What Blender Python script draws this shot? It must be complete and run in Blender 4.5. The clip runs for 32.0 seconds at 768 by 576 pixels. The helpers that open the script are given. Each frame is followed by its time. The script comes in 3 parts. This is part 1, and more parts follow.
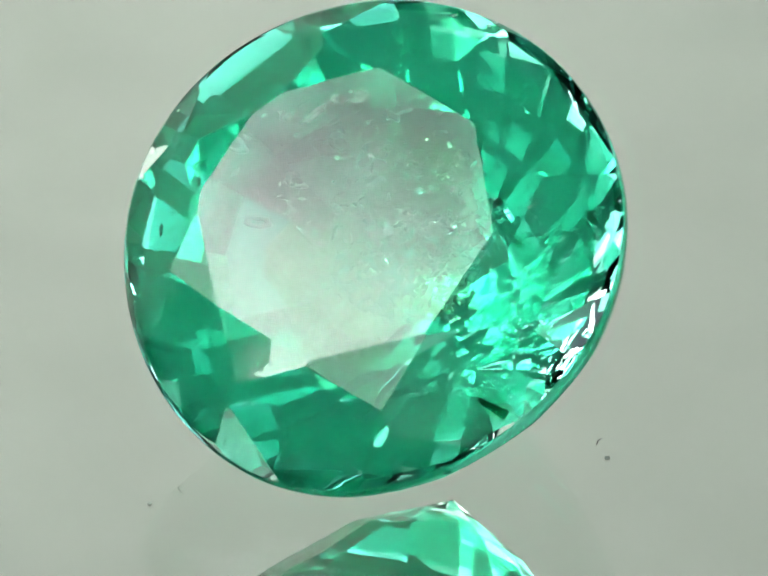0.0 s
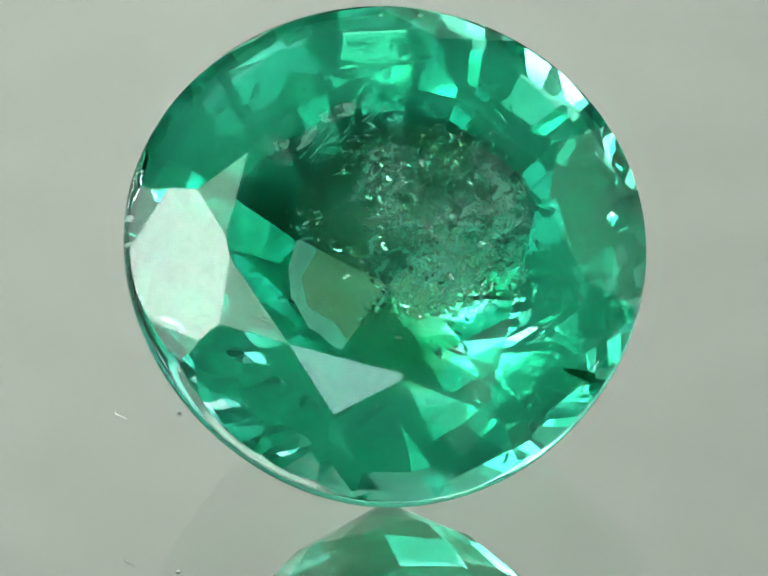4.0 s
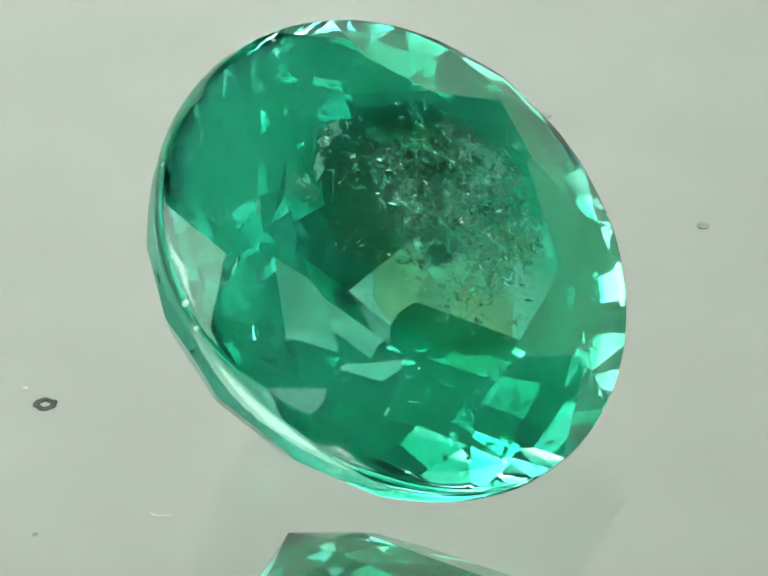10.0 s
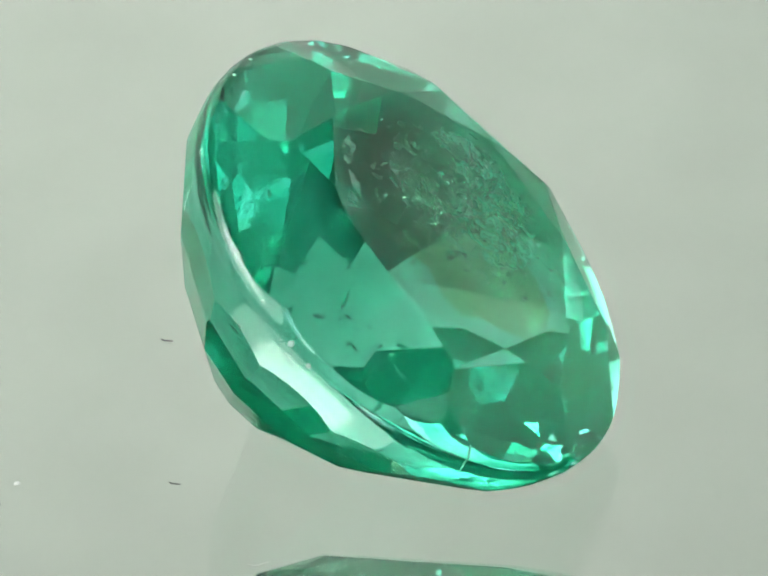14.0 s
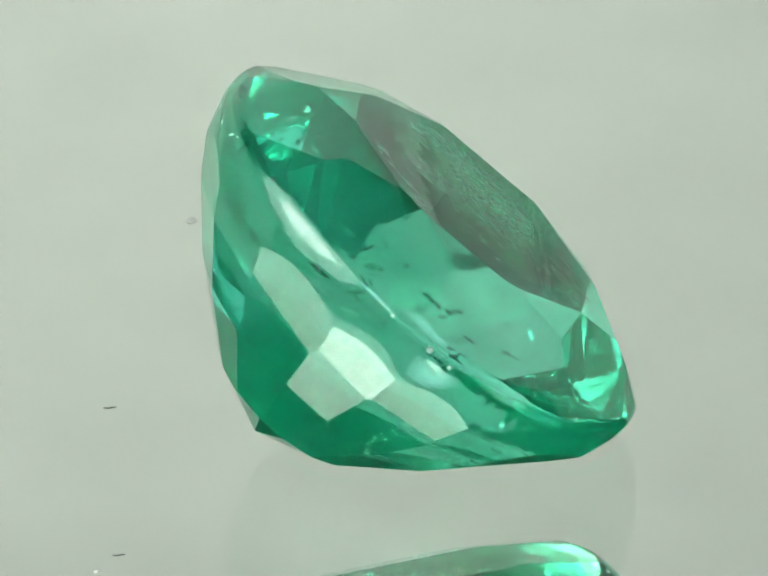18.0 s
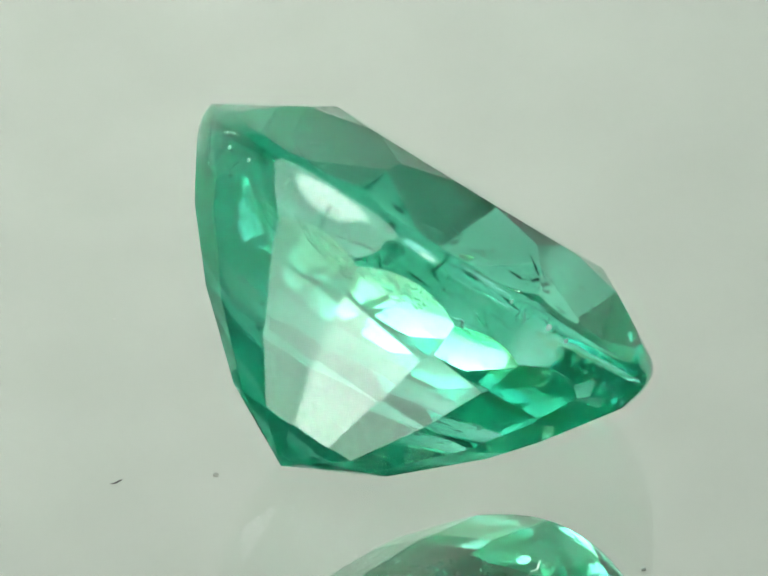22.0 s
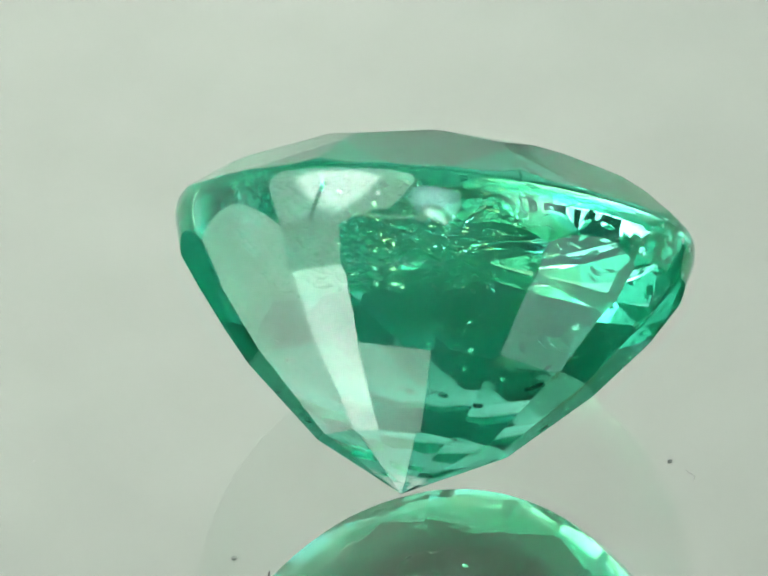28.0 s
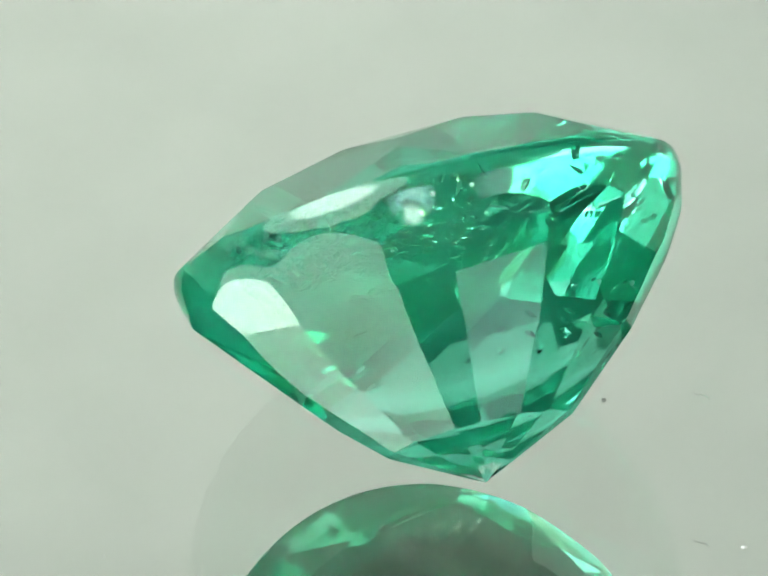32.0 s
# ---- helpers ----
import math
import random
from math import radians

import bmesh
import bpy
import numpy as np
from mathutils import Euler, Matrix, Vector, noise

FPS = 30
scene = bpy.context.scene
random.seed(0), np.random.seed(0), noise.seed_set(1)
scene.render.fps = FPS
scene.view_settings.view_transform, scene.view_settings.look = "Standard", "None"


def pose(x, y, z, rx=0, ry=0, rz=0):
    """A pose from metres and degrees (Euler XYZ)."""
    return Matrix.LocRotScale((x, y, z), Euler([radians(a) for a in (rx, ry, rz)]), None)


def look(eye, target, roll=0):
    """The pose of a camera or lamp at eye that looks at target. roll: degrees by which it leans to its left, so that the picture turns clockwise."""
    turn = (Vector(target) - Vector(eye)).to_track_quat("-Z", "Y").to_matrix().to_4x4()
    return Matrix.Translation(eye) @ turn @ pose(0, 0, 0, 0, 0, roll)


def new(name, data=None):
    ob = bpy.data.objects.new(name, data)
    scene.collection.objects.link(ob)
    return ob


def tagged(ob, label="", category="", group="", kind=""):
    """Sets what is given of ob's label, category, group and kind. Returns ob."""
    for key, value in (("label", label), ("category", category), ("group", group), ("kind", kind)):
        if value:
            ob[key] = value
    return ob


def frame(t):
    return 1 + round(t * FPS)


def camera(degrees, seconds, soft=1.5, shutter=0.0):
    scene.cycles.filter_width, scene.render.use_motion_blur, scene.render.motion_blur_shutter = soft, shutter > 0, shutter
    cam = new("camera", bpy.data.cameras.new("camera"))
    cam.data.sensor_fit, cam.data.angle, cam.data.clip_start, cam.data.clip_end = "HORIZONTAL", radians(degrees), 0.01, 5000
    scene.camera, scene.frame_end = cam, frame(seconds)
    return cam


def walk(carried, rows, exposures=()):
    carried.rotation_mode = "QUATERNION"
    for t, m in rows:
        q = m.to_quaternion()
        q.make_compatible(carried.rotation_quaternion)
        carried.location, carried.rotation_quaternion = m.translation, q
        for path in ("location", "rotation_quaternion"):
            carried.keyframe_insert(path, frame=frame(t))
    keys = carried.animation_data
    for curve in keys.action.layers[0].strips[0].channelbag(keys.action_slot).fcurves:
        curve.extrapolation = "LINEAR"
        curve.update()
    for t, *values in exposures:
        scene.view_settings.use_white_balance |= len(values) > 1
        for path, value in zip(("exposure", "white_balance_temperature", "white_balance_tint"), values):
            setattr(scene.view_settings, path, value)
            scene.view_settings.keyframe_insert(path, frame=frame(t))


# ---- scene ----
MM = 0.001

# ---- camera: a long macro lens that stands still ----
cam = camera(8.0, 32.0, soft=1.7)
EYE = Vector((-0.467, -92.026, 55.434)) * MM
PITCH = radians(29.63)
STAND = look(EYE, EYE + Vector((0, math.cos(PITCH), -math.sin(PITCH))), -1.77)
walk(cam, [(0, STAND), (32, STAND)], [(0, -0.24), (3, -0.31), (6, -0.32), (7, -0.06), (9, -0.08), (13, -0.08), (20, -0.04), (32, 0.02)])

# turn of the mirror plate, degrees at each fourth second
TURN = [0.0, 28.27, 54.28, 80.04, 107.51, 133.57, 161.53, 192.02, 221.85]


def turned(t):
    return float(np.interp(t, [4 * k for k in range(9)], TURN))


# small slips of the stone on the turning glass: seconds, sideways and towards the back, millimetres
SLIPS = [(0, -0.131, 0.115), (1.5, -0.030, 0.071), (3, 0.0, 0.065), (4.5, 0.09, 0.05), (6, 0.180, 0.021), (7.5, 0.147, -0.042),
         (9, 0.089, 0.031), (10, -0.059, 0.108), (11, -0.048, 0.090), (13, -0.035, 0.079), (14.5, -0.044, -0.067), (17, 0.049, 0.002),
         (18, 0.089, 0.052), (19, 0.150, 0.098), (20, 0.043, 0.067), (21, -0.079, 0.087), (22, -0.092, 0.064), (23, -0.040, 0.023),
         (25, -0.076, -0.044), (28, 0.024, 0.027), (29, 0.039, 0.092), (30, 0.033, 0.100), (32, -0.007, 0.048)]


def slipped(t):
    x, y = (float(np.interp(t, [r[0] for r in SLIPS], [r[k] for r in SLIPS])) * MM for k in (1, 2))
    return pose(x, y, 0)


# ---- light: round soft lamps before a white card, in a dark room ----
# name, centre, radius, what it faces, strength of its middle, of its rim, shares of the radius where the middle ends and the rim begins, colour, label
LAMPS = [("soft_lamp", (-0.1028, -0.0594, 0.1027), 0.102, (0.0, 0.0, 0.004), 14.5, 3.8, 0.42, 0.59, (0.98, 1.0, 0.985), "large round white soft lamp on a bent arm beside the plate"),
         ("soft_lamp", (-0.0111, -0.159, 0.1075), 0.034, (0.0, 0.0, 0.004), 8.0, 3.0, 0.40, 0.90, (0.66, 0.88, 1.0), "round bluish soft lamp on a bent arm behind the lens"),
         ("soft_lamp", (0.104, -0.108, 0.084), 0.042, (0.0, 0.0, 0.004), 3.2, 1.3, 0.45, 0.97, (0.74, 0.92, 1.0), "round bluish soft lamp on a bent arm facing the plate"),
         ("lens_lamp", (-0.0060, -0.1262, 0.0640), 0.0120, (0.0, 0.0, 0.004), 12.0, 4.5, 0.45, 0.97, (0.95, 1.0, 1.0), "small round bright white lamp on an arm beside the lens"),
         # the last lamp is an added fill, hidden from the lens, to brighten the card
         ("backdrop_fill_lamp", (-0.125, 0.105, 0.030), 0.024, (-0.06, 0.22, 0.085), 15.6, 8.2, 0.45, 0.97, (1.0, 0.975, 0.935), "unseen small round lamp added to brighten the white card")]

scene.cycles.transparent_max_bounces = 32      # light crosses many thin clouds in the stone
world = bpy.data.worlds.new("room_dark")
scene.world = world
world.use_nodes = True
world.node_tree.nodes["Background"].inputs[0].default_value = (0.010, 0.012, 0.011, 1)
world.node_tree.nodes["Background"].inputs[1].default_value = 1.0


STONE_R = 4.985 * MM            # half the width of the stone across its girdle


# ---- materials ----
def material(name):
    m = bpy.data.materials.new(name)
    m.use_nodes = True
    m.node_tree.nodes.clear()
    out = m.node_tree.nodes.new("ShaderNodeOutputMaterial")
    return m, m.node_tree, out


def node(tree, kind, **values):
    n = tree.nodes.new(kind)
    for key, value in values.items():
        n.inputs[key.replace("_", " ")].default_value = value
    return n


def noise_ramp(tree, scale, low, high, a=0.35, b=0.65, detail=4.0):
    """Object-space noise between two colours."""
    where = tree.nodes.new("ShaderNodeTexCoord")
    n = node(tree, "ShaderNodeTexNoise", Scale=scale, Detail=detail)
    tree.links.new(where.outputs["Object"], n.inputs["Vector"])
    ramp = tree.nodes.new("ShaderNodeValToRGB")
    ramp.color_ramp.elements[0].position, ramp.color_ramp.elements[1].position = a, b
    ramp.color_ramp.elements[0].color, ramp.color_ramp.elements[1].color = (*low, 1), (*high, 1)
    tree.links.new(n.outputs["Fac"], ramp.inputs["Fac"])
    return ramp, n


def bumped(tree, n, shader, strength, distance):
    b = node(tree, "ShaderNodeBump", Strength=strength, Distance=distance)
    tree.links.new(n.outputs["Fac"], b.inputs["Height"])
    tree.links.new(b.outputs["Normal"], shader.inputs["Normal"])


def crystal(name, low, high, rough=0.0, ior=1.577, bump=0.0):
    m, tree, out = material(name)
    ramp, n = noise_ramp(tree, 600.0, low, high, detail=3.0)
    g = node(tree, "ShaderNodeBsdfGlass", Roughness=rough, IOR=ior)
    tree.links.new(ramp.outputs["Color"], g.inputs["Color"])
    if bump:
        bumped(tree, n, g, bump, 0.0002)
    tree.links.new(g.outputs[0], out.inputs["Surface"])
    return m


def spread(az, marks):
    """Density at an azimuth, between marks of degrees and density round the stone."""
    return float(np.interp(az % 360, [m[0] for m in marks] + [marks[0][0] + 360], [m[1] for m in marks] + [marks[0][1]]))


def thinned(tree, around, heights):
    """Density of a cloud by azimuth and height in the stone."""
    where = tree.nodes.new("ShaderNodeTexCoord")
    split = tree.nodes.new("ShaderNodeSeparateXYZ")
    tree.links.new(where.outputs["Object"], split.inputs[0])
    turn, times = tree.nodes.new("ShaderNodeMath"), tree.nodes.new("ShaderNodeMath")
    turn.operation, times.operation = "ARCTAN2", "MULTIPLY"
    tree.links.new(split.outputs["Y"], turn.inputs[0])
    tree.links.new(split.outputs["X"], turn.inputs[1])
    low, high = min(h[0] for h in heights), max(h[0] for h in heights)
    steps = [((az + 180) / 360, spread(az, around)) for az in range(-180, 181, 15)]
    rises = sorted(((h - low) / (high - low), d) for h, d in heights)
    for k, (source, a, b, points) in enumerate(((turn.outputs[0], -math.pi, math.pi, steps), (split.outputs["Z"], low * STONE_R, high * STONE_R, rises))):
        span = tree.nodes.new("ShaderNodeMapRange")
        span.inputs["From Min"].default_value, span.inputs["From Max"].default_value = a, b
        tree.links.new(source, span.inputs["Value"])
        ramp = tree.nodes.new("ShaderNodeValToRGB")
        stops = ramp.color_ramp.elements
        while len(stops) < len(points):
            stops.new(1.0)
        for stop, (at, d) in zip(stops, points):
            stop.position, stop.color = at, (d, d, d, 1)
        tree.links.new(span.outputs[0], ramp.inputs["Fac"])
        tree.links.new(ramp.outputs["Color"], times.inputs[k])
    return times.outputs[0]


def tinted_zone(name, low, high, cloud, scale=420.0, haze=0.2, thinning=()):
    """A cloud inside a crystal: light that crosses it is filtered, and a part of it is scattered.
    thinning: its density round the stone (degrees, density) and over its height (girdle radii, density)."""
    m, tree, out = material(name)
    ramp, n = noise_ramp(tree, scale, low, high, 0.2, 0.8, 3.0)
    t = tree.nodes.new("ShaderNodeBsdfTransparent")
    tint, dense = ramp.outputs["Color"], None
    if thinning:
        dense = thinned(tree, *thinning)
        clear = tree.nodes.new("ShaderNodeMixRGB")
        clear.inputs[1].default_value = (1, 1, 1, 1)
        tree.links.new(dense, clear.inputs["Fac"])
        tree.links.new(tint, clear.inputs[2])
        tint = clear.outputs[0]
    tree.links.new(tint, t.inputs["Color"])
    d = node(tree, "ShaderNodeBsdfTranslucent", Color=(*cloud, 1))
    e = node(tree, "ShaderNodeBsdfDiffuse", Color=(*cloud, 1))
    both = tree.nodes.new("ShaderNodeMixShader")
    both.inputs["Fac"].default_value = 0.5
    tree.links.new(d.outputs[0], both.inputs[1])
    tree.links.new(e.outputs[0], both.inputs[2])
    fog, grain = noise_ramp(tree, scale * 1.4, (haze * 0.7,) * 3, (haze * 1.3,) * 3, 0.3, 0.7, 3.0)
    grain.inputs["Roughness"].default_value = 0.5
    mix = tree.nodes.new("ShaderNodeMixShader")
    amount = fog.outputs["Color"]
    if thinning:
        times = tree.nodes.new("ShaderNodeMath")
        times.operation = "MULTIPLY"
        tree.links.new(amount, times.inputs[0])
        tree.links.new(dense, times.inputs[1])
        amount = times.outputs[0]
    tree.links.new(amount, mix.inputs["Fac"])
    tree.links.new(t.outputs[0], mix.inputs[1])
    tree.links.new(both.outputs[0], mix.inputs[2])
    tree.links.new(mix.outputs[0], out.inputs["Surface"])
    return m


def wispy(name, cloud, scale, low, high, dense, twist, centre=None, reach=0.0):
    """Fine pale crumbs and curls of haze in clear crystal."""
    m, tree, out = material(name)
    fog, n = noise_ramp(tree, scale, (0.0,) * 3, (dense,) * 3, low, high, 6.0)
    n.inputs["Distortion"].default_value = twist
    broad, _ = noise_ramp(tree, scale * 0.10, (0.15,) * 3, (1.0,) * 3, 0.38, 0.60, 2.0)
    times = tree.nodes.new("ShaderNodeMath")
    times.operation = "MULTIPLY"
    tree.links.new(fog.outputs["Color"], times.inputs[0])
    tree.links.new(broad.outputs["Color"], times.inputs[1])
    amount = times.outputs[0]
    if reach:
        where, away = tree.nodes.new("ShaderNodeTexCoord"), tree.nodes.new("ShaderNodeVectorMath")
        away.operation = "DISTANCE"
        away.inputs[1].default_value = Vector(centre) * STONE_R
        tree.links.new(where.outputs["Object"], away.inputs[0])
        fade = tree.nodes.new("ShaderNodeMapRange")
        fade.interpolation_type = "SMOOTHSTEP"
        for key, value in (("From Min", 0.45 * reach * STONE_R), ("From Max", reach * STONE_R), ("To Min", 1.0), ("To Max", 0.0)):
            fade.inputs[key].default_value = value
        tree.links.new(away.outputs["Value"], fade.inputs["Value"])
        thin = tree.nodes.new("ShaderNodeMath")
        thin.operation = "MULTIPLY"
        tree.links.new(amount, thin.inputs[0])
        tree.links.new(fade.outputs[0], thin.inputs[1])
        amount = thin.outputs[0]
    d = node(tree, "ShaderNodeBsdfTranslucent", Color=(*cloud, 1))
    e = node(tree, "ShaderNodeBsdfDiffuse", Color=(*cloud, 1))
    both, mix = tree.nodes.new("ShaderNodeMixShader"), tree.nodes.new("ShaderNodeMixShader")
    tree.links.new(d.outputs[0], both.inputs[1])
    tree.links.new(e.outputs[0], both.inputs[2])
    tree.links.new(amount, mix.inputs["Fac"])
    tree.links.new(tree.nodes.new("ShaderNodeBsdfTransparent").outputs[0], mix.inputs[1])
    tree.links.new(both.outputs[0], mix.inputs[2])
    tree.links.new(mix.outputs[0], out.inputs["Surface"])
    return m


def solid(name, low, high, scale, rough, metal=0.0, bump=0.0, distance=0.0002):
    m, tree, out = material(name)
    ramp, n = noise_ramp(tree, scale, low, high)
    s = node(tree, "ShaderNodeBsdfPrincipled", Roughness=rough, Metallic=metal)
    tree.links.new(ramp.outputs["Color"], s.inputs["Base Color"])
    if bump:
        bumped(tree, n, s, bump, distance)
    tree.links.new(s.outputs[0], out.inputs["Surface"])
    return m


def glowing(name, colour, core, rim, radius, hot, edge):
    """A lamp's diffuser: hot in the middle, fading to its paler rim between two shares of its radius."""
    m, tree, out = material(name)
    where = tree.nodes.new("ShaderNodeTexCoord")
    far = tree.nodes.new("ShaderNodeVectorMath")
    far.operation = "LENGTH"
    tree.links.new(where.outputs["Object"], far.inputs[0])
    fade = tree.nodes.new("ShaderNodeMapRange")
    fade.interpolation_type = "SMOOTHSTEP"
    for key, value in (("From Min", radius * hot), ("From Max", radius * edge), ("To Min", core), ("To Max", rim)):
        fade.inputs[key].default_value = value
    tree.links.new(far.outputs["Value"], fade.inputs["Value"])
    e = node(tree, "ShaderNodeEmission", Color=(*colour, 1))
    tree.links.new(fade.outputs[0], e.inputs["Strength"])
    tree.links.new(e.outputs[0], out.inputs["Surface"])
    return m


EMERALD = crystal("emerald_polished", (0.92, 0.985, 0.96), (0.95, 0.99, 0.975), bump=0.015)
GIRDLE = crystal("emerald_girdle", (0.85, 0.978, 0.94), (0.90, 0.988, 0.965), rough=0.03, bump=0.02)
ZONE = tinted_zone("emerald_colour_zone", (0.46, 0.89, 0.81), (0.66, 0.94, 0.89), (0.09, 0.80, 0.50), scale=500.0, haze=0.018)
VEIL = tinted_zone("emerald_veil", (0.92, 0.68, 0.42), (0.97, 0.93, 0.82), (0.55, 0.80, 0.62), scale=900.0, haze=0.07)
CRUMBS = wispy("emerald_crumbs", (0.50, 0.84, 0.70), 3800.0, 0.42, 0.64, 0.80, 1.2, (0.155, -0.09, 0.15), 0.52)
WISP = wispy("emerald_wisp", (0.62, 0.90, 0.76), 2500.0, 0.30, 0.65, 0.55, 0.6)
FILM = crystal("liquid_film", (0.93, 0.98, 0.95), (0.97, 0.99, 0.98), ior=0.86)
GAS = crystal("gas_inclusion", (0.93, 0.98, 0.95), (0.97, 0.99, 0.98), ior=0.634)
SEED = crystal("crystal_inclusion", (0.06, 0.28, 0.18), (0.12, 0.40, 0.28), ior=1.10)
# near-white colour that paints the bright glints under the girdle
PALE = solid("pale_glint", (0.78, 0.84, 0.80), (0.84, 0.90, 0.86), 4000.0, 0.3)
PLATE = crystal("mirror_glass", (0.945, 0.985, 0.955), (0.955, 0.990, 0.965), ior=1.52)
SILVER = solid("mirror_silvering", (0.90, 0.91, 0.89), (0.93, 0.94, 0.92), 300.0, 0.0, metal=1.0)
FABRIC = solid("white_card", (0.79, 0.80, 0.75), (0.83, 0.84, 0.79), 30.0, 0.9, bump=0.1, distance=0.001)
FLOOR = solid("white_sheet", (0.66, 0.67, 0.64), (0.70, 0.71, 0.68), 40.0, 0.8, bump=0.1, distance=0.001)
HOUSING = solid("lamp_housing", (0.70, 0.70, 0.70), (0.74, 0.74, 0.74), 60.0, 0.4)
DARK = solid("room_wall_dark", (0.095, 0.070, 0.036), (0.125, 0.090, 0.048), 6.0, 0.8)
WOOD = solid("dark_wood", (0.09, 0.055, 0.03), (0.15, 0.09, 0.05), 25.0, 0.5, bump=0.1, distance=0.001)
DUST = solid("dust_dark", (0.06, 0.06, 0.055), (0.12, 0.12, 0.11), 9000.0, 0.8)
FAINT = solid("dust_grey", (0.52, 0.53, 0.49), (0.62, 0.63, 0.58), 9000.0, 0.8)
LINT = solid("lint_pale", (0.46, 0.47, 0.43), (0.56, 0.57, 0.53), 9000.0, 1.0)


# ---- mesh helpers ----
def mesh_of(name, bm):
    me = bpy.data.meshes.new(name)
    bmesh.ops.recalc_face_normals(bm, faces=bm.faces[:]) if name not in OPEN_SHELLS else None
    bm.to_mesh(me)
    bm.free()
    return me


OPEN_SHELLS = {"table", "crown", "girdle", "pavilion", "glass", "silvering"}


def part(name, bm, mat, parent, label=""):
    ob = new(name, mesh_of(name, bm))
    ob.data.materials.append(mat)
    ob.parent = parent
    if label:
        tagged(ob, label)
    return ob


def thing(name, bm, mat, label, category, group="", kind=""):
    ob = new(name, mesh_of(name, bm))
    ob.data.materials.append(mat)
    return tagged(ob, label, category, group, kind)


def box(bm, x0, y0, z0, x1, y1, z1):
    made = bmesh.ops.create_cube(bm, size=1.0, matrix=Matrix.LocRotScale(
        ((x0 + x1) / 2, (y0 + y1) / 2, (z0 + z1) / 2), None, (x1 - x0, y1 - y0, z1 - z0)))
    return made["verts"]


# ---- the white card backdrop, the table and the dark room ----
CARD_TOP, CARD_Y, CARD_X = 0.178, 0.22, 0.21
SIDE_TOP, SIDE_FRONT = 0.125, -0.02
TABLE_Z = -0.0115


def setting():
    w = 0.003
    z0 = TABLE_Z
    for name, at in (("backdrop_back", (-CARD_X, CARD_Y, z0, CARD_X, CARD_Y + w, CARD_TOP)),
                     ("backdrop_left", (-CARD_X - w, SIDE_FRONT, z0, -CARD_X, CARD_Y + w, SIDE_TOP)),
                     ("backdrop_right", (CARD_X, SIDE_FRONT, z0, CARD_X + w, CARD_Y + w, SIDE_TOP)),
                     ("ground_sheet", (-CARD_X, SIDE_FRONT - 0.06, z0 - w, CARD_X, CARD_Y, z0))):
        bm = bmesh.new()
        box(bm, *at)
        bmesh.ops.bevel(bm, geom=bm.edges[:], offset=0.0006, segments=1)
        thing(name, bm, FLOOR if name == "ground_sheet" else FABRIC,
              "matt white card standing round the mirror plate" if name != "ground_sheet" else "matt white sheet lying under the mirror plate",
              "backdrop", kind="structure")
    room = ((-1.2, -1.6, -0.75, 1.2, 1.2, -0.73, "floor"), (-1.2, -1.6, 1.6, 1.2, 1.2, 1.62, "ceiling"),
            (-1.22, -1.6, -0.75, -1.2, 1.2, 1.62, "wall_west"), (1.2, -1.6, -0.75, 1.22, 1.2, 1.62, "wall_east"),
            (-1.22, 1.2, -0.75, 1.22, 1.22, 1.62, "wall_north"), (-1.22, -1.62, -0.75, 1.22, -1.6, 1.62, "wall_south"))
    for *at, name in room:
        bm = bmesh.new()
        box(bm, *at)
        thing(name, bm, DARK, "plain dark brown unlit %s of the room" % name.split("_")[0], "room", kind="structure")
    hub = tagged(new("work_table"), "plain dark wooden work table under the backdrop", "table")
    top = TABLE_Z - w - 0.0005
    bm = bmesh.new()
    box(bm, -0.45, -0.4, top - 0.03, 0.45, 0.4, top)
    bmesh.ops.bevel(bm, geom=bm.edges[:], offset=0.003, segments=2)
    part("tabletop", bm, WOOD, hub)
    for x in (-0.4, 0.4):
        for y in (-0.35, 0.35):
            bm = bmesh.new()
            box(bm, x - 0.025, y - 0.025, -0.73, x + 0.025, y + 0.025, top - 0.0305)
            bmesh.ops.bevel(bm, geom=bm.edges[:], offset=0.003, segments=1)
            part("leg", bm, WOOD, hub)


def disc(bm, r0, z0, r1, z1, n=64):
    bmesh.ops.create_cone(bm, cap_ends=True, segments=n, radius1=r0, radius2=r1, depth=z1 - z0, matrix=pose(0, 0, (z0 + z1) / 2))


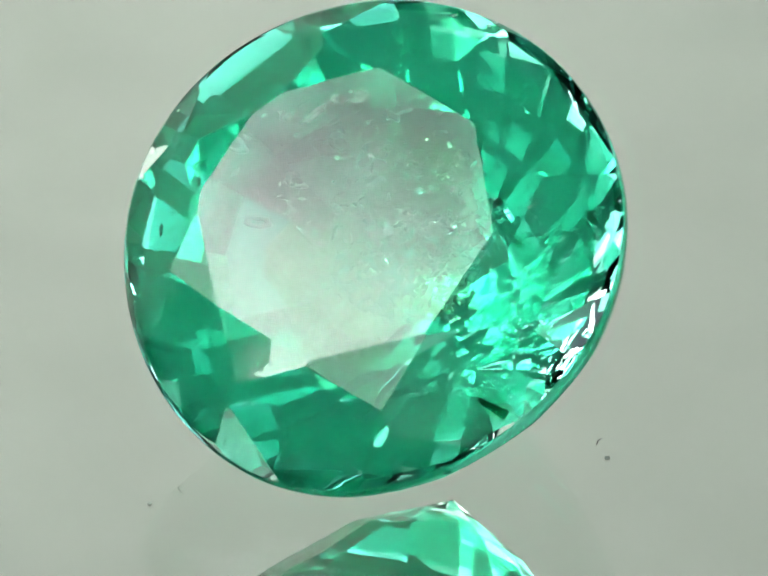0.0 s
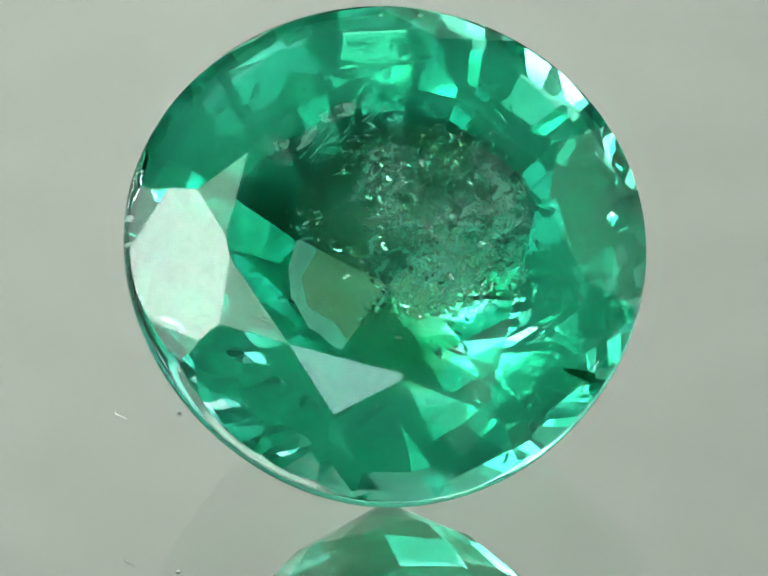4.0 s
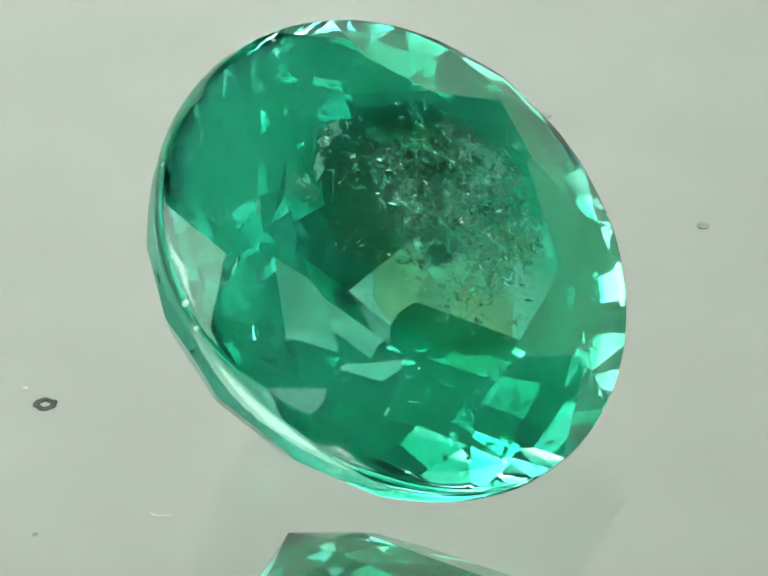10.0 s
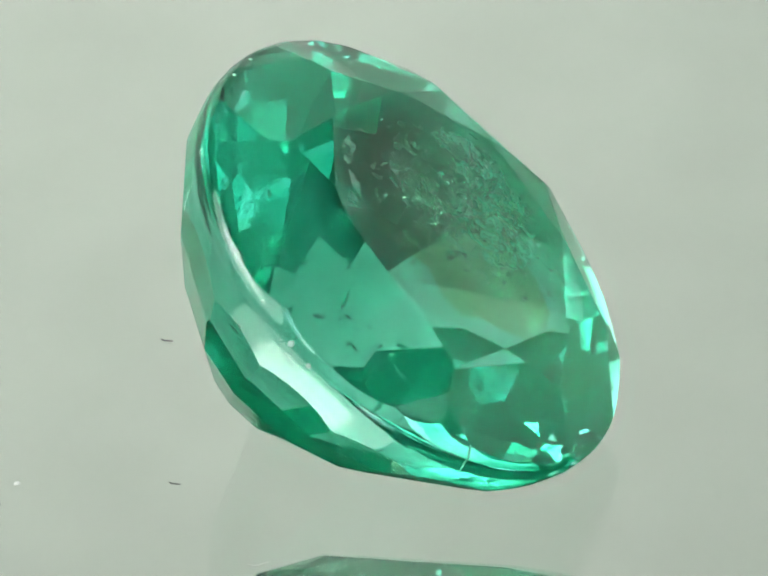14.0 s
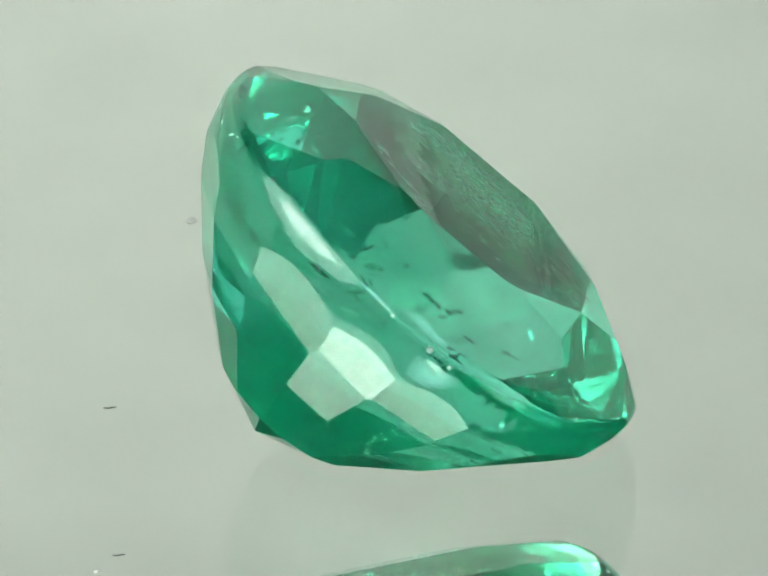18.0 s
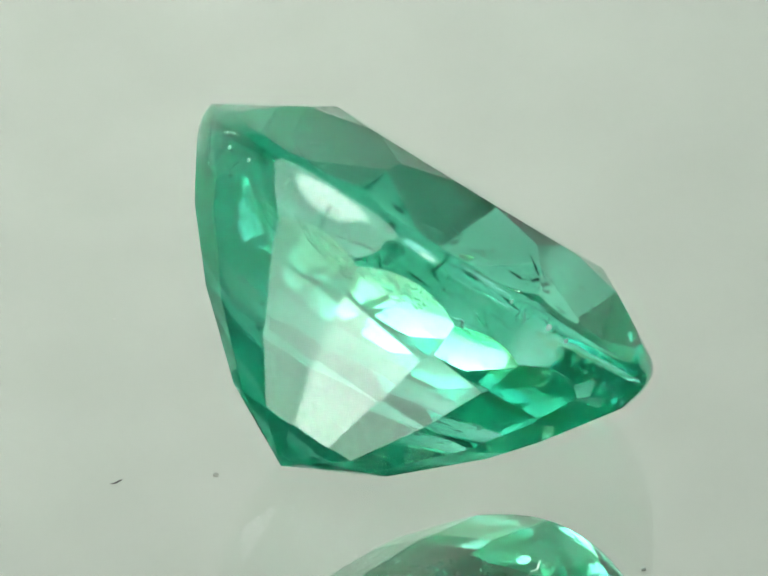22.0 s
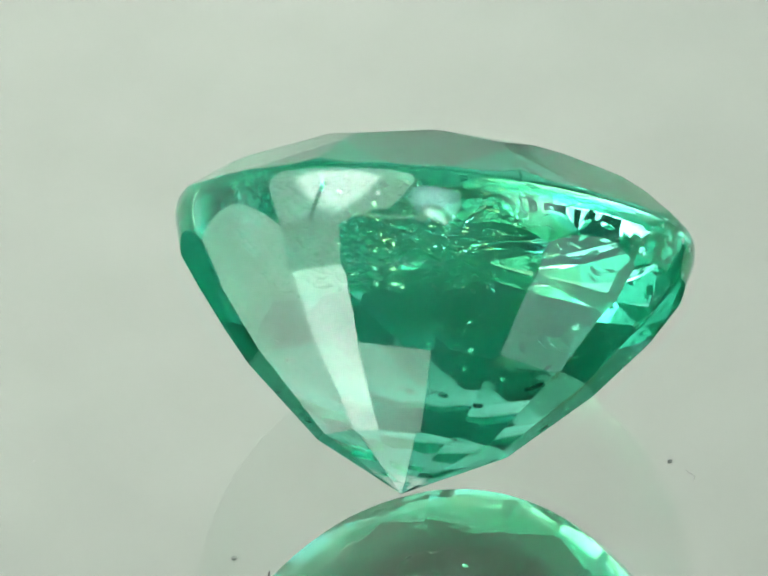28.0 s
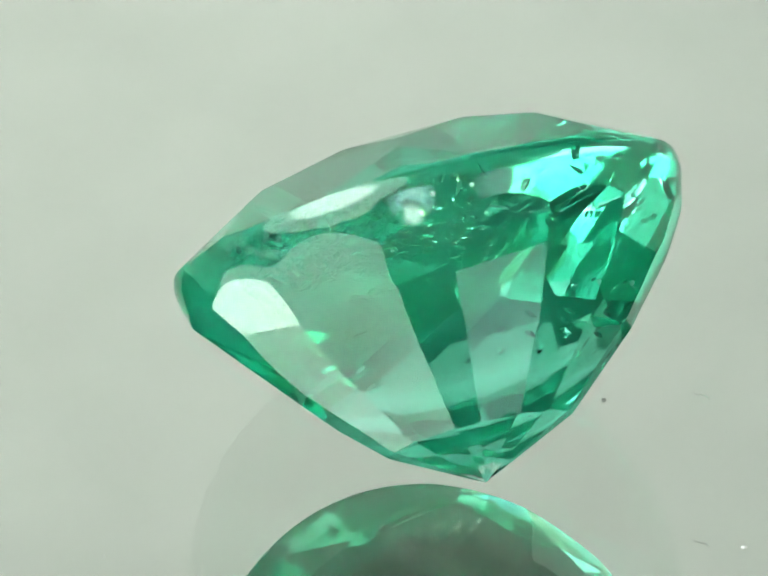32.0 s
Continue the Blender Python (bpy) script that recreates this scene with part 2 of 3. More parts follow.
def soft_lamp(name, at, radius, target, core, rim, hot, edge, colour, label):
    """A round soft lamp on a thin arm with a round foot."""
    hub = tagged(new(name), label, "lamp", "lamps round the plate")
    hub.matrix_basis = look(at, target)
    bm = bmesh.new()
    disc(bm, radius + 0.003, 0.002, radius * 0.7, 0.016)
    bmesh.ops.bevel(bm, geom=bm.edges[:], offset=0.0008, segments=1)
    part("housing", bm, HOUSING, hub)
    bm = bmesh.new()
    disc(bm, radius * 0.99, -0.001, radius, 0.0018)
    part("diffuser", bm, glowing("lamp_diffuser", colour, core, rim, radius, hot, edge), hub, "glowing white diffuser, brightest at its middle")
    foot = hub.matrix_basis.inverted() @ Vector((at[0] * 1.3 + (0.06 if at[1] < -0.1 else 0.0), at[1] * 1.3, TABLE_Z + 0.004))
    arm = foot - Vector((0, 0, 0.012))
    bm = bmesh.new()
    bmesh.ops.create_cone(bm, cap_ends=True, segments=12, radius1=0.0025, radius2=0.0025, depth=arm.length,
                          matrix=Matrix.Translation(Vector((0, 0, 0.012)) + arm / 2) @ arm.to_track_quat("Z", "Y").to_matrix().to_4x4())
    part("arm", bm, HOUSING, hub)
    bm = bmesh.new()
    disc(bm, 0.016, -0.0038, 0.014, 0.0022, 40)
    bm.transform(hub.matrix_basis.to_3x3().to_4x4().inverted())
    bmesh.ops.translate(bm, vec=foot, verts=bm.verts[:])
    part("foot", bm, HOUSING, hub)


# ---- the round mirror plate: clear glass with a silvered back ----
PLATE_T = 4.0 * MM
PLATE_R = 48.0 * MM


def mirror_plate():
    hub = tagged(new("mirror_plate"), "round clear mirror plate with silvered back, turning slowly", "mirror")
    n = 96
    ring = [(math.cos(2 * math.pi * k / n), math.sin(2 * math.pi * k / n)) for k in range(n)]
    bm = bmesh.new()
    r, c = PLATE_R, 0.4 * MM
    rows = [[bm.verts.new((q * u, q * v, z)) for u, v in ring] for q, z in ((r - c, 0), (r, -c), (r, -PLATE_T + c), (r - c, -PLATE_T))]
    bm.faces.new(rows[0])
    for a, b in zip(rows, rows[1:]):
        for k in range(n):
            bm.faces.new((a[k], b[k], b[(k + 1) % n], a[(k + 1) % n]))
    part("glass", bm, PLATE, hub, "clear glass with ground edge")
    bm = bmesh.new()
    bm.faces.new([bm.verts.new(((r - c) * u, (r - c) * v, -PLATE_T)) for u, v in reversed(ring)])
    part("silvering", bm, SILVER, hub, "bright silvered back")
    bm = bmesh.new()
    bmesh.ops.create_cone(bm, cap_ends=True, segments=64, radius1=r * 0.7, radius2=r * 0.7, depth=7 * MM,
                          matrix=pose(0, 0, -PLATE_T - 0.0005 - 3.5 * MM))
    bmesh.ops.bevel(bm, geom=bm.edges[:], offset=0.0004, segments=1)
    part("turning_base", bm, HOUSING, hub, "flat white round turning base")
    return hub


# ---- the emerald ----
TILT, LEAN, SPIN = 41.75, -112.7, 26.1
STONE_AT = Vector((-0.577, -0.09, 4.113)) * MM
GIRDLE_T, CROWN_H, TABLE_R = 0.0655, 0.269, 0.60
# azimuths of the edges between the pavilion's facet columns, degrees
EDGES = (7, 36, 51, 76, 98, 123, 141, 163, 186, 208, 231, 254, 276, 299, 321, 344)
CULET = Vector((0.0458, 0.0142, -1.0262))


def girdle_r(a):
    return 1 + 0.0098 * math.cos(3 * a) + 0.001 * math.sin(3 * a) - 0.0024 * math.cos(4 * a) - 0.0027 * math.sin(4 * a)


def tier(k, a):
    """Corner of the pavilion's step k at azimuth a, in girdle radii."""
    u, v = girdle_r(a) * math.cos(a), 1.0076 * girdle_r(a) * math.sin(a)
    m1 = 0.848 * (1 + 0.0412 * math.sin(a) + 0.0284 * math.cos(2 * a) - 0.0057 * math.sin(2 * a))
    m3 = 0.348 * (1 - 0.0206 * math.cos(a) + 0.0556 * math.sin(a) + 0.0404 * math.cos(2 * a) - 0.0332 * math.sin(2 * a))
    m2 = (m1 + m3) / 2 + 0.046
    if k == 0:
        return Vector((u, v, -0.125))
    if k == 1:
        return Vector((u * m1 + 0.0075, v * m1 + 0.0023, -0.330))
    if k == 2:
        return Vector((u * m2 + 0.018, v * m2 + 0.006, -0.575))
    return Vector((u * m3 + 0.0289, v * m3 + 0.009, -0.845))


def facet_planes():
    """Outward normal and distance of each cut, in girdle radii."""
    rnd = random.Random(4)
    planes = []
    up = GIRDLE_T / 2
    for k in range(96):
        a = 2 * math.pi * k / 96
        r = girdle_r(a) * (1 + 0.0076 * math.sin(a) ** 2)
        planes.append((Vector((math.cos(a), math.sin(a), 0)), r))
        for s in (55, 75, 105):
            n = Vector((math.cos(a) * math.sin(radians(s)), math.sin(a) * math.sin(radians(s)), math.cos(radians(s))))
            at = Vector((math.cos(a) * r * 0.999, math.sin(a) * r * 0.999, {55: 0.026, 75: 0.012, 105: -0.045}[s]))
            planes.append((n, n.dot(at)))
    planes.append((Vector((0, 0, 1)), CROWN_H))

    def cut(az, slope, point_r, point_z, shift=(-0.012, 0.008)):
        a, s = radians(az), radians(slope)
        n = Vector((math.cos(a) * math.sin(s), math.sin(a) * math.sin(s), math.cos(s)))
        planes.append((n, n.dot(Vector((math.cos(a) * point_r + shift[0], math.sin(a) * point_r + shift[1], point_z)))))

    main = math.degrees(math.atan2(CROWN_H - up, 1 - TABLE_R))
    for k in range(8):
        az = 22 + 45 * k + rnd.uniform(-2, 2)
        cut(az, main + rnd.uniform(-0.6, 0.6), 1.0, up)
        cut(az + 22.5, 16 + rnd.uniform(-0.8, 0.8), TABLE_R * 0.93, CROWN_H, (-0.024, 0.026))
        for d in (-11.25, 11.25):
            cut(az + d, main + 6.5 + rnd.uniform(-0.8, 0.8), 1.0, up)
    for i, e in enumerate(EDGES):
        a, b = radians(e), radians(EDGES[(i + 1) % len(EDGES)] + (360 if i + 1 == len(EDGES) else 0))
        for k in range(4):
            p, q = tier(k, a), tier(k, b)
            r = (tier(k + 1, a) + tier(k + 1, b)) / 2 if k < 3 else CULET
            n = np.cross(q - p, r - p)
            n = Vector(n / np.linalg.norm(n))
            n = n if n[2] < 0 else -n
            planes.append((n, n.dot(p)))
    return planes


def cut_stone():
    bm = bmesh.new()
    bmesh.ops.create_cube(bm, size=3.0)
    for n, d in facet_planes():
        cut = bmesh.ops.bisect_plane(bm, geom=bm.verts[:] + bm.edges[:] + bm.faces[:], dist=1e-6, plane_co=n * d, plane_no=n, clear_outer=True)
        edges = [g for g in cut["geom_cut"] if isinstance(g, bmesh.types.BMEdge) and g.is_valid and g.is_boundary]
        if len(edges) > 2:
            bmesh.ops.contextual_create(bm, geom=edges)
    bmesh.ops.remove_doubles(bm, verts=bm.verts[:], dist=1e-5)
    bmesh.ops.recalc_face_normals(bm, faces=bm.faces[:])
    return bm


def stone_base():
    return Matrix.Translation(STONE_AT) @ pose(0, 0, 0, 0, 0, LEAN + 90) @ pose(0, 0, 0, TILT) @ pose(0, 0, 0, 0, 0, SPIN)


def flake(bm, c, u, v, w, a, b, h, rnd):
    """A flat gas film: a closed, irregular lens."""
    n = 6
    rim = []
    for k in range(n):
        t = 2 * math.pi * (k + rnd.uniform(-0.3, 0.3)) / n
        q = rnd.uniform(0.65, 1.1)
        rim.append(bm.verts.new(c + u * (a * q * math.cos(t)) + v * (b * q * math.sin(t))))
    top, low = bm.verts.new(c + w * h), bm.verts.new(c - w * h)
    for k in range(n):
        bm.faces.new((rim[k], rim[(k + 1) % n], top))
        bm.faces.new((rim[(k + 1) % n], rim[k], low))


def frame_of(rnd, lean):
    """Three axes, the last one leaning up to so many degrees from the table's normal."""
    m = (pose(0, 0, 0, 0, 0, rnd.uniform(0, 360)) @ pose(0, 0, 0, rnd.uniform(0, lean)) @ pose(0, 0, 0, 0, 0, rnd.uniform(0, 360))).to_3x3()
    return m.col[0].copy(), m.col[1].copy(), m.col[2].copy()


def needle(bm, p, q, r, n=6):
    d = q - p
    bmesh.ops.create_cone(bm, cap_ends=True, segments=n, radius1=r, radius2=r * 0.35, depth=d.length,
                          matrix=Matrix.Translation((p + q) / 2) @ d.to_track_quat("Z", "Y").to_matrix().to_4x4())


def inclusions(hub):
    """Gas films, needles, veils and small crystals inside the stone, in girdle radii scaled to metres."""
    rnd = random.Random(11)
    R = STONE_R
    # a garden of gas films under one half of the table
    for name, mat, many, size, label in (("gas_films", GAS, 1300, 0.022, "cloud of glittering gas films below the table"),
                                         ("liquid_films", FILM, 1500, 0.020, "crumbly cloud of thin liquid films below the table")):
        bm = bmesh.new()
        count = 0
        while count < many:
            x, y = rnd.gauss(0.17, 0.22), rnd.gauss(-0.04, 0.22)
            if x * x + y * y > 0.31 or x < -0.30 or noise.noise(Vector((x * 5, y * 5, 3.1))) < rnd.uniform(-0.35, 0.1):
                continue
            u, v, w = frame_of(rnd, 60)
            a = 0.005 + size * rnd.random() ** 2.2
            flake(bm, Vector((x, y, rnd.uniform(0.06, 0.235))) * R, u, v, w, a * R, a * R * rnd.uniform(0.3, 0.8), 0.0016 * R, rnd)
            count += 1
        tagged(part(name, bm, mat, hub, label), kind="stuff")
    # fine gas specks all through the stone
    bm = bmesh.new()
    count = 0
    while count < 900:
        x, y, z = rnd.uniform(-0.85, 0.85), rnd.uniform(-0.85, 0.85), rnd.uniform(-0.7, 0.18)
        r = math.hypot(x, y)
        if r > 0.84 or (z < -0.25 and r > 0.72 - 0.95 * (-0.25 - z)) or (z > 0 and r > 0.84 - z):
            continue
        u, v, w = frame_of(rnd, 90)
        a = rnd.uniform(0.002, 0.007)
        flake(bm, Vector((x, y, z)) * R, u, v, w, a * R, a * R * rnd.uniform(0.4, 0.9), a * 0.3 * R, rnd)
        count += 1
    tagged(part("gas_specks", bm, GAS, hub, "fine gas specks scattered through the stone"), kind="stuff")
    # dark pinpoints
    bm = bmesh.new()
    for _ in range(320):
        az, r = rnd.uniform(0, 2 * math.pi), 0.90 * rnd.random() ** 0.4
        z = rnd.uniform(-0.12, 0.03) if r > 0.75 else rnd.uniform(-0.62 * (1 - r), 0.16)
        u, v, w = frame_of(rnd, 90)
        a = rnd.uniform(0.002, 0.006)
        flake(bm, Vector((r * math.cos(az), r * math.sin(az), z)) * R, u, v, w, a * R, a * R * rnd.uniform(0.5, 1), a * 0.5 * R, rnd)
    tagged(part("pinpoints", bm, SEED, hub, "dark green pinpoint crystals scattered through the stone"), kind="stuff")
    # small white balls under the girdle, their colour painted as bubbles' bright glints
    for az, r, z, q in ((50, 0.935, -0.06, 0.009), (59, 0.935, -0.06, 0.008), (142, 0.965, -0.01, 0.012), (148, 0.960, -0.02, 0.009), (131, 0.965, 0.0, 0.007)):
        bm = bmesh.new()
        bmesh.ops.create_icosphere(bm, subdivisions=3, radius=q * R, matrix=Matrix.Translation(Vector((r * math.cos(radians(az)), r * math.sin(radians(az)), z)) * R))
        part("bubble_glint", bm, PALE, hub, "tiny round white ball painted as a bright glint")
    # larger feathers near the girdle
    for az, r, z, a, b, turn in ((-45, 0.70, 0.02, 0.16, 0.07, 30), (-62, 0.74, -0.02, 0.13, 0.05, -20), (-30, 0.72, 0.0, 0.12, 0.05, 65),
                                 (-80, 0.70, -0.05, 0.10, 0.05, 10), (62, 0.66, 0.08, 0.10, 0.05, 40), (20, 0.62, 0.10, 0.09, 0.04, 80)):
        bm = bmesh.new()
        for _ in range(6):
            u, v, w = frame_of(rnd, 35)
            c = Vector((r * math.cos(radians(az)) + rnd.gauss(0, a * 0.5), r * math.sin(radians(az)) + rnd.gauss(0, a * 0.5), z + rnd.gauss(0, 0.04)))
            k = rnd.uniform(0.15, 0.45)
            flake(bm, c * R, u, v, w, a * k * R, b * k * R, 0.003 * R, rnd)
        part("feather", bm, FILM, hub, "silvery feather of thin healed cracks")
    # flat healed cracks under the crown, like broken panes
    bm = bmesh.new()
    for _ in range(90):
        az, r = rnd.uniform(0, 2 * math.pi), rnd.uniform(0.62, 0.84)
        c = Vector((r * math.cos(az), r * math.sin(az), rnd.uniform(-0.10, 0.02 + 0.40 * (0.90 - r))))
        u, v, w = frame_of(rnd, 75)
        a = rnd.uniform(0.02, 0.06)
        flake(bm, c * R, u, v, w, a * R, a * R * rnd.uniform(0.4, 0.8), 0.0012 * R, rnd)
    tagged(part("healed_cracks", bm, FILM, hub, "small flat healed cracks under the crown"), kind="stuff")
    # larger flat films, added to flash like facet reflections as the stone turns
    bm = bmesh.new()
    for _ in range(20):
        az, r = rnd.uniform(0, 2 * math.pi), rnd.uniform(0.52, 0.80)
        c = Vector((r * math.cos(az), r * math.sin(az), rnd.uniform(-0.26, 0.06)))
        u, v, w = frame_of(rnd, 70)
        a = rnd.uniform(0.015, 0.05)
        flake(bm, c * R, u, v, w, a * R, a * R * rnd.uniform(0.5, 0.9), 0.0012 * R, rnd)
    tagged(part("flash_films", bm, FILM, hub, "flat glittering films round the heart of the stone, imitating facet reflections"), kind="stuff")
    # pale parallel streaks under one edge of the table
    bm = bmesh.new()
    for _ in range(26):
        x, y = rnd.uniform(-0.12, 0.22), rnd.uniform(0.40, 0.56)
        u = Vector((math.cos(radians(18)), math.sin(radians(18)), rnd.uniform(-0.15, 0.15)))
        c = Vector((x, y, rnd.uniform(0.19, 0.245)))
        needle(bm, (c - u * rnd.uniform(0.02, 0.05)) * R, (c + u * rnd.uniform(0.02, 0.06)) * R, 0.0035 * R, 5)
    tagged(part("streaks", bm, FILM, hub, "fine pale parallel streaks under the table's rim"), kind="stuff")
    # a stained veil, two sheets of crumbs and small pale wisps under the table
    for name, x, y, z, q, thin, lean, turn, mat, label in (
            ("veil", 0.10, -0.08, 0.05, 0.52, 1.0, 8, 0, VEIL, "wispy veil with a brownish stain inside the crystal"),
            ("crumb_cloud", 0.17, -0.08, 0.19, 0.50, 0.88, 6, -30, CRUMBS, "pale crumbly cloud under the table"),
            ("crumb_cloud", 0.14, -0.10, 0.11, 0.50, 0.80, 10, -45, CRUMBS, "pale crumbly cloud under the table"),
            ("wisp", -0.20, 0.49, 0.245, 0.085, 0.8, 3, 60, WISP, "small pale star-shaped wisp under the table"),
            ("wisp", 0.08, 0.50, 0.235, 0.11, 0.3, 4, -8, WISP, "thin pale curved wisp under the table"),
            ("wisp", -0.08, 0.47, 0.225, 0.08, 0.3, 4, 20, WISP, "thin pale curved wisp under the table")):
        bm = bmesh.new()
        n = 28
        mid = bm.verts.new((0, 0, 0.02 * q * R))
        rim = []
        for k in range(n):
            t = 2 * math.pi * k / n
            g = q * R * (0.8 + 0.4 * noise.noise(Vector((math.cos(t) * 1.6, math.sin(t) * 1.6, x * 9 + y * 5))))
            rim.append(bm.verts.new((g * math.cos(t), thin * g * math.sin(t), 0.06 * q * R * math.sin(3 * t))))
        for k in range(n):
            bm.faces.new((mid, rim[k], rim[(k + 1) % n]))
        bm.transform(Matrix.Translation(Vector((x, y, z)) * R) @ pose(0, 0, 0, 0, 0, turn) @ pose(0, 0, 0, lean))
        part(name, bm, mat, hub, label)
    # needles
    bm = bmesh.new()
    for _ in range(80):
        az, r = radians(rnd.uniform(-100, 10)), rnd.uniform(0.66, 0.90)
        c = Vector((r * math.cos(az), r * math.sin(az), rnd.uniform(-0.10, 0.02 + 0.45 * (0.92 - r))))
        u, v, w = frame_of(rnd, 40)
        needle(bm, c * R - u * 0.03 * R, c * R + u * rnd.uniform(0.005, 0.05) * R, 0.0035 * R, 5)
    tagged(part("needles", bm, FILM, hub, "short fine needles near the girdle"), kind="stuff")
    bm = bmesh.new()
    needle(bm, Vector((0.70, -0.09, 0.13)) * R, Vector((0.40, -0.17, 0.19)) * R, 0.005 * R, 8)
    part("needle", bm, GAS, hub, "long pale needle crossing under the table's rim")
    # dark seed crystals
    for p, q, r in (((0.30, -0.77, 0.075), (0.395, -0.855, 0.035), 0.022), ((0.84, -0.13, 0.03), (0.87, -0.19, 0.02), 0.015),
                    ((0.52, -0.16, 0.10), (0.56, -0.22, 0.06), 0.020)):
        bm = bmesh.new()
        needle(bm, Vector(q) * R, Vector(p) * R, r * R, 6)
        part("seed_crystal", bm, SEED, hub, "small dark green seed crystal")


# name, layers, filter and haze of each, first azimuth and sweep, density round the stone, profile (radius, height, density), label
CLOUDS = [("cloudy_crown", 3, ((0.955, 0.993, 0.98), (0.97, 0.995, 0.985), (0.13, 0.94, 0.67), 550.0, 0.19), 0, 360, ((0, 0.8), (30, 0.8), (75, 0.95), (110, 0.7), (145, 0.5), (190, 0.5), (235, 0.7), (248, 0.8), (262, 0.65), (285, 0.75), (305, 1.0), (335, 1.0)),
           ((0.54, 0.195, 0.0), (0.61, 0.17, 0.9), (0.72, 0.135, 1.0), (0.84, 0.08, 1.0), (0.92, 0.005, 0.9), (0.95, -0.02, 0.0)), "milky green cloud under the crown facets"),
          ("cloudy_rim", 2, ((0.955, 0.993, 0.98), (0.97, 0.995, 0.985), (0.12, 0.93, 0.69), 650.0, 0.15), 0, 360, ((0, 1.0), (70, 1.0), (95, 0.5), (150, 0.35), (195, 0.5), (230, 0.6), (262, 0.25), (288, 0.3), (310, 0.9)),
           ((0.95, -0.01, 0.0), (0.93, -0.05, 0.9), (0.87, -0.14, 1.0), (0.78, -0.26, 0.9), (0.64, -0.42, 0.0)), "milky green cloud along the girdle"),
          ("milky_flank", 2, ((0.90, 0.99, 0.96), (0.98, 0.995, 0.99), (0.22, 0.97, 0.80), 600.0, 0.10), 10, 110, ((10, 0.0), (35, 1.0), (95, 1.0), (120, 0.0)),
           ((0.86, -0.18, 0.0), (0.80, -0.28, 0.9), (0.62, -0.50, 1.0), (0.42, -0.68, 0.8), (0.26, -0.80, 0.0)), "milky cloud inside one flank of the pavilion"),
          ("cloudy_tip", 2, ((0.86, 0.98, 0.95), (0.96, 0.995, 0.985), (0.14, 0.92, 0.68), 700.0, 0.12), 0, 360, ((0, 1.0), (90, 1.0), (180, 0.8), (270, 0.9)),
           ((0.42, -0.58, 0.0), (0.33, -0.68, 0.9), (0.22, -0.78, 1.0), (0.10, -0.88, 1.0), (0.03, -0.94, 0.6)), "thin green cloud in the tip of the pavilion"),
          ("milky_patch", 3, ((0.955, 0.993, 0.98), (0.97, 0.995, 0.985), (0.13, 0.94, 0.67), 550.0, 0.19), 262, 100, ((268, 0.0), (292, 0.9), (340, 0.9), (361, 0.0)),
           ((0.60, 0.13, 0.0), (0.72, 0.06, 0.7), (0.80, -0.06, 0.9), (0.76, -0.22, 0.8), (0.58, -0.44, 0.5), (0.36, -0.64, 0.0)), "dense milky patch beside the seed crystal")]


def cloud_sheet(hub, name, layers, filters, start, sweep, marks, profile, label):
    """Thin curved sheets of milky cloud inside the stone, one within another, thinning out to their edges."""
    low, high, cloud, scale, haze = filters
    for layer in range(layers):
        deep = 1 - 0.045 * layer
        bm = bmesh.new()
        n = max(12, sweep // 4)
        rows = []
        for r, z, _ in profile:
            row = []
            for k in range(n + 1):
                a = radians(start + sweep * k / n)
                wave = 0.02 * noise.noise(Vector((3 * math.cos(a), 3 * math.sin(a), 4 * z + layer)))
                g = girdle_r(a) * (r * deep + wave * (1 if r < 0.9 else 0))
                row.append(bm.verts.new(Vector((g * math.cos(a), g * math.sin(a), z * deep)) * STONE_R))
            rows.append(row)
        for a, b in zip(rows, rows[1:]):
            for k in range(n):
                bm.faces.new((a[k], a[k + 1], b[k + 1], b[k])).smooth = True
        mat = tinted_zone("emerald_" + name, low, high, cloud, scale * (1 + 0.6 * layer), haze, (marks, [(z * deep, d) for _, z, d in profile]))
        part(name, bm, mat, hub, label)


def emerald():
    hub = tagged(new("emerald"), "faceted round green emerald lying tilted on the mirror plate", "gemstone")
    whole = cut_stone()
    low = min((stone_base() @ (v.co * STONE_R)).z for v in whole.verts)

    def side(name, keep, mat, label):
        bm = whole.copy()
        if name == "girdle":
            for f in bm.faces:
                f.smooth = True
        bmesh.ops.delete(bm, geom=[f for f in bm.faces if not keep(f.normal.z)], context="FACES")
        bmesh.ops.scale(bm, vec=(STONE_R,) * 3, verts=bm.verts[:])
        return part(name, bm, mat, hub, label)
    side("table", lambda z: z > 0.999, EMERALD, "flat polished table facet")
    side("crown", lambda z: 0.6 < z <= 0.999, EMERALD, "crown of kite and triangle facets")
    side("girdle", lambda z: -0.32 < z <= 0.6, GIRDLE, "smooth rounded girdle rim")
    side("pavilion", lambda z: z <= -0.32, EMERALD, "deep pavilion with stepped facets")
    bm = whole.copy()
    bmesh.ops.scale(bm, vec=(STONE_R * 0.84,) * 3, verts=bm.verts[:])
    bmesh.ops.translate(bm, vec=(0, 0, -0.03 * STONE_R), verts=bm.verts[:])
    part("colour_zone", bm, ZONE, hub, "deeper green heart of the crystal")
    whole.free()
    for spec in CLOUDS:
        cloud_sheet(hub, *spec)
    inclusions(hub)
    global STONE_AT
    STONE_AT = STONE_AT + Vector((0, 0, 0.00002 - low))
    return hub


setting()
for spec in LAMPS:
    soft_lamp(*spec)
plate = mirror_plate()
stone = emerald()
ON_PLATE = []


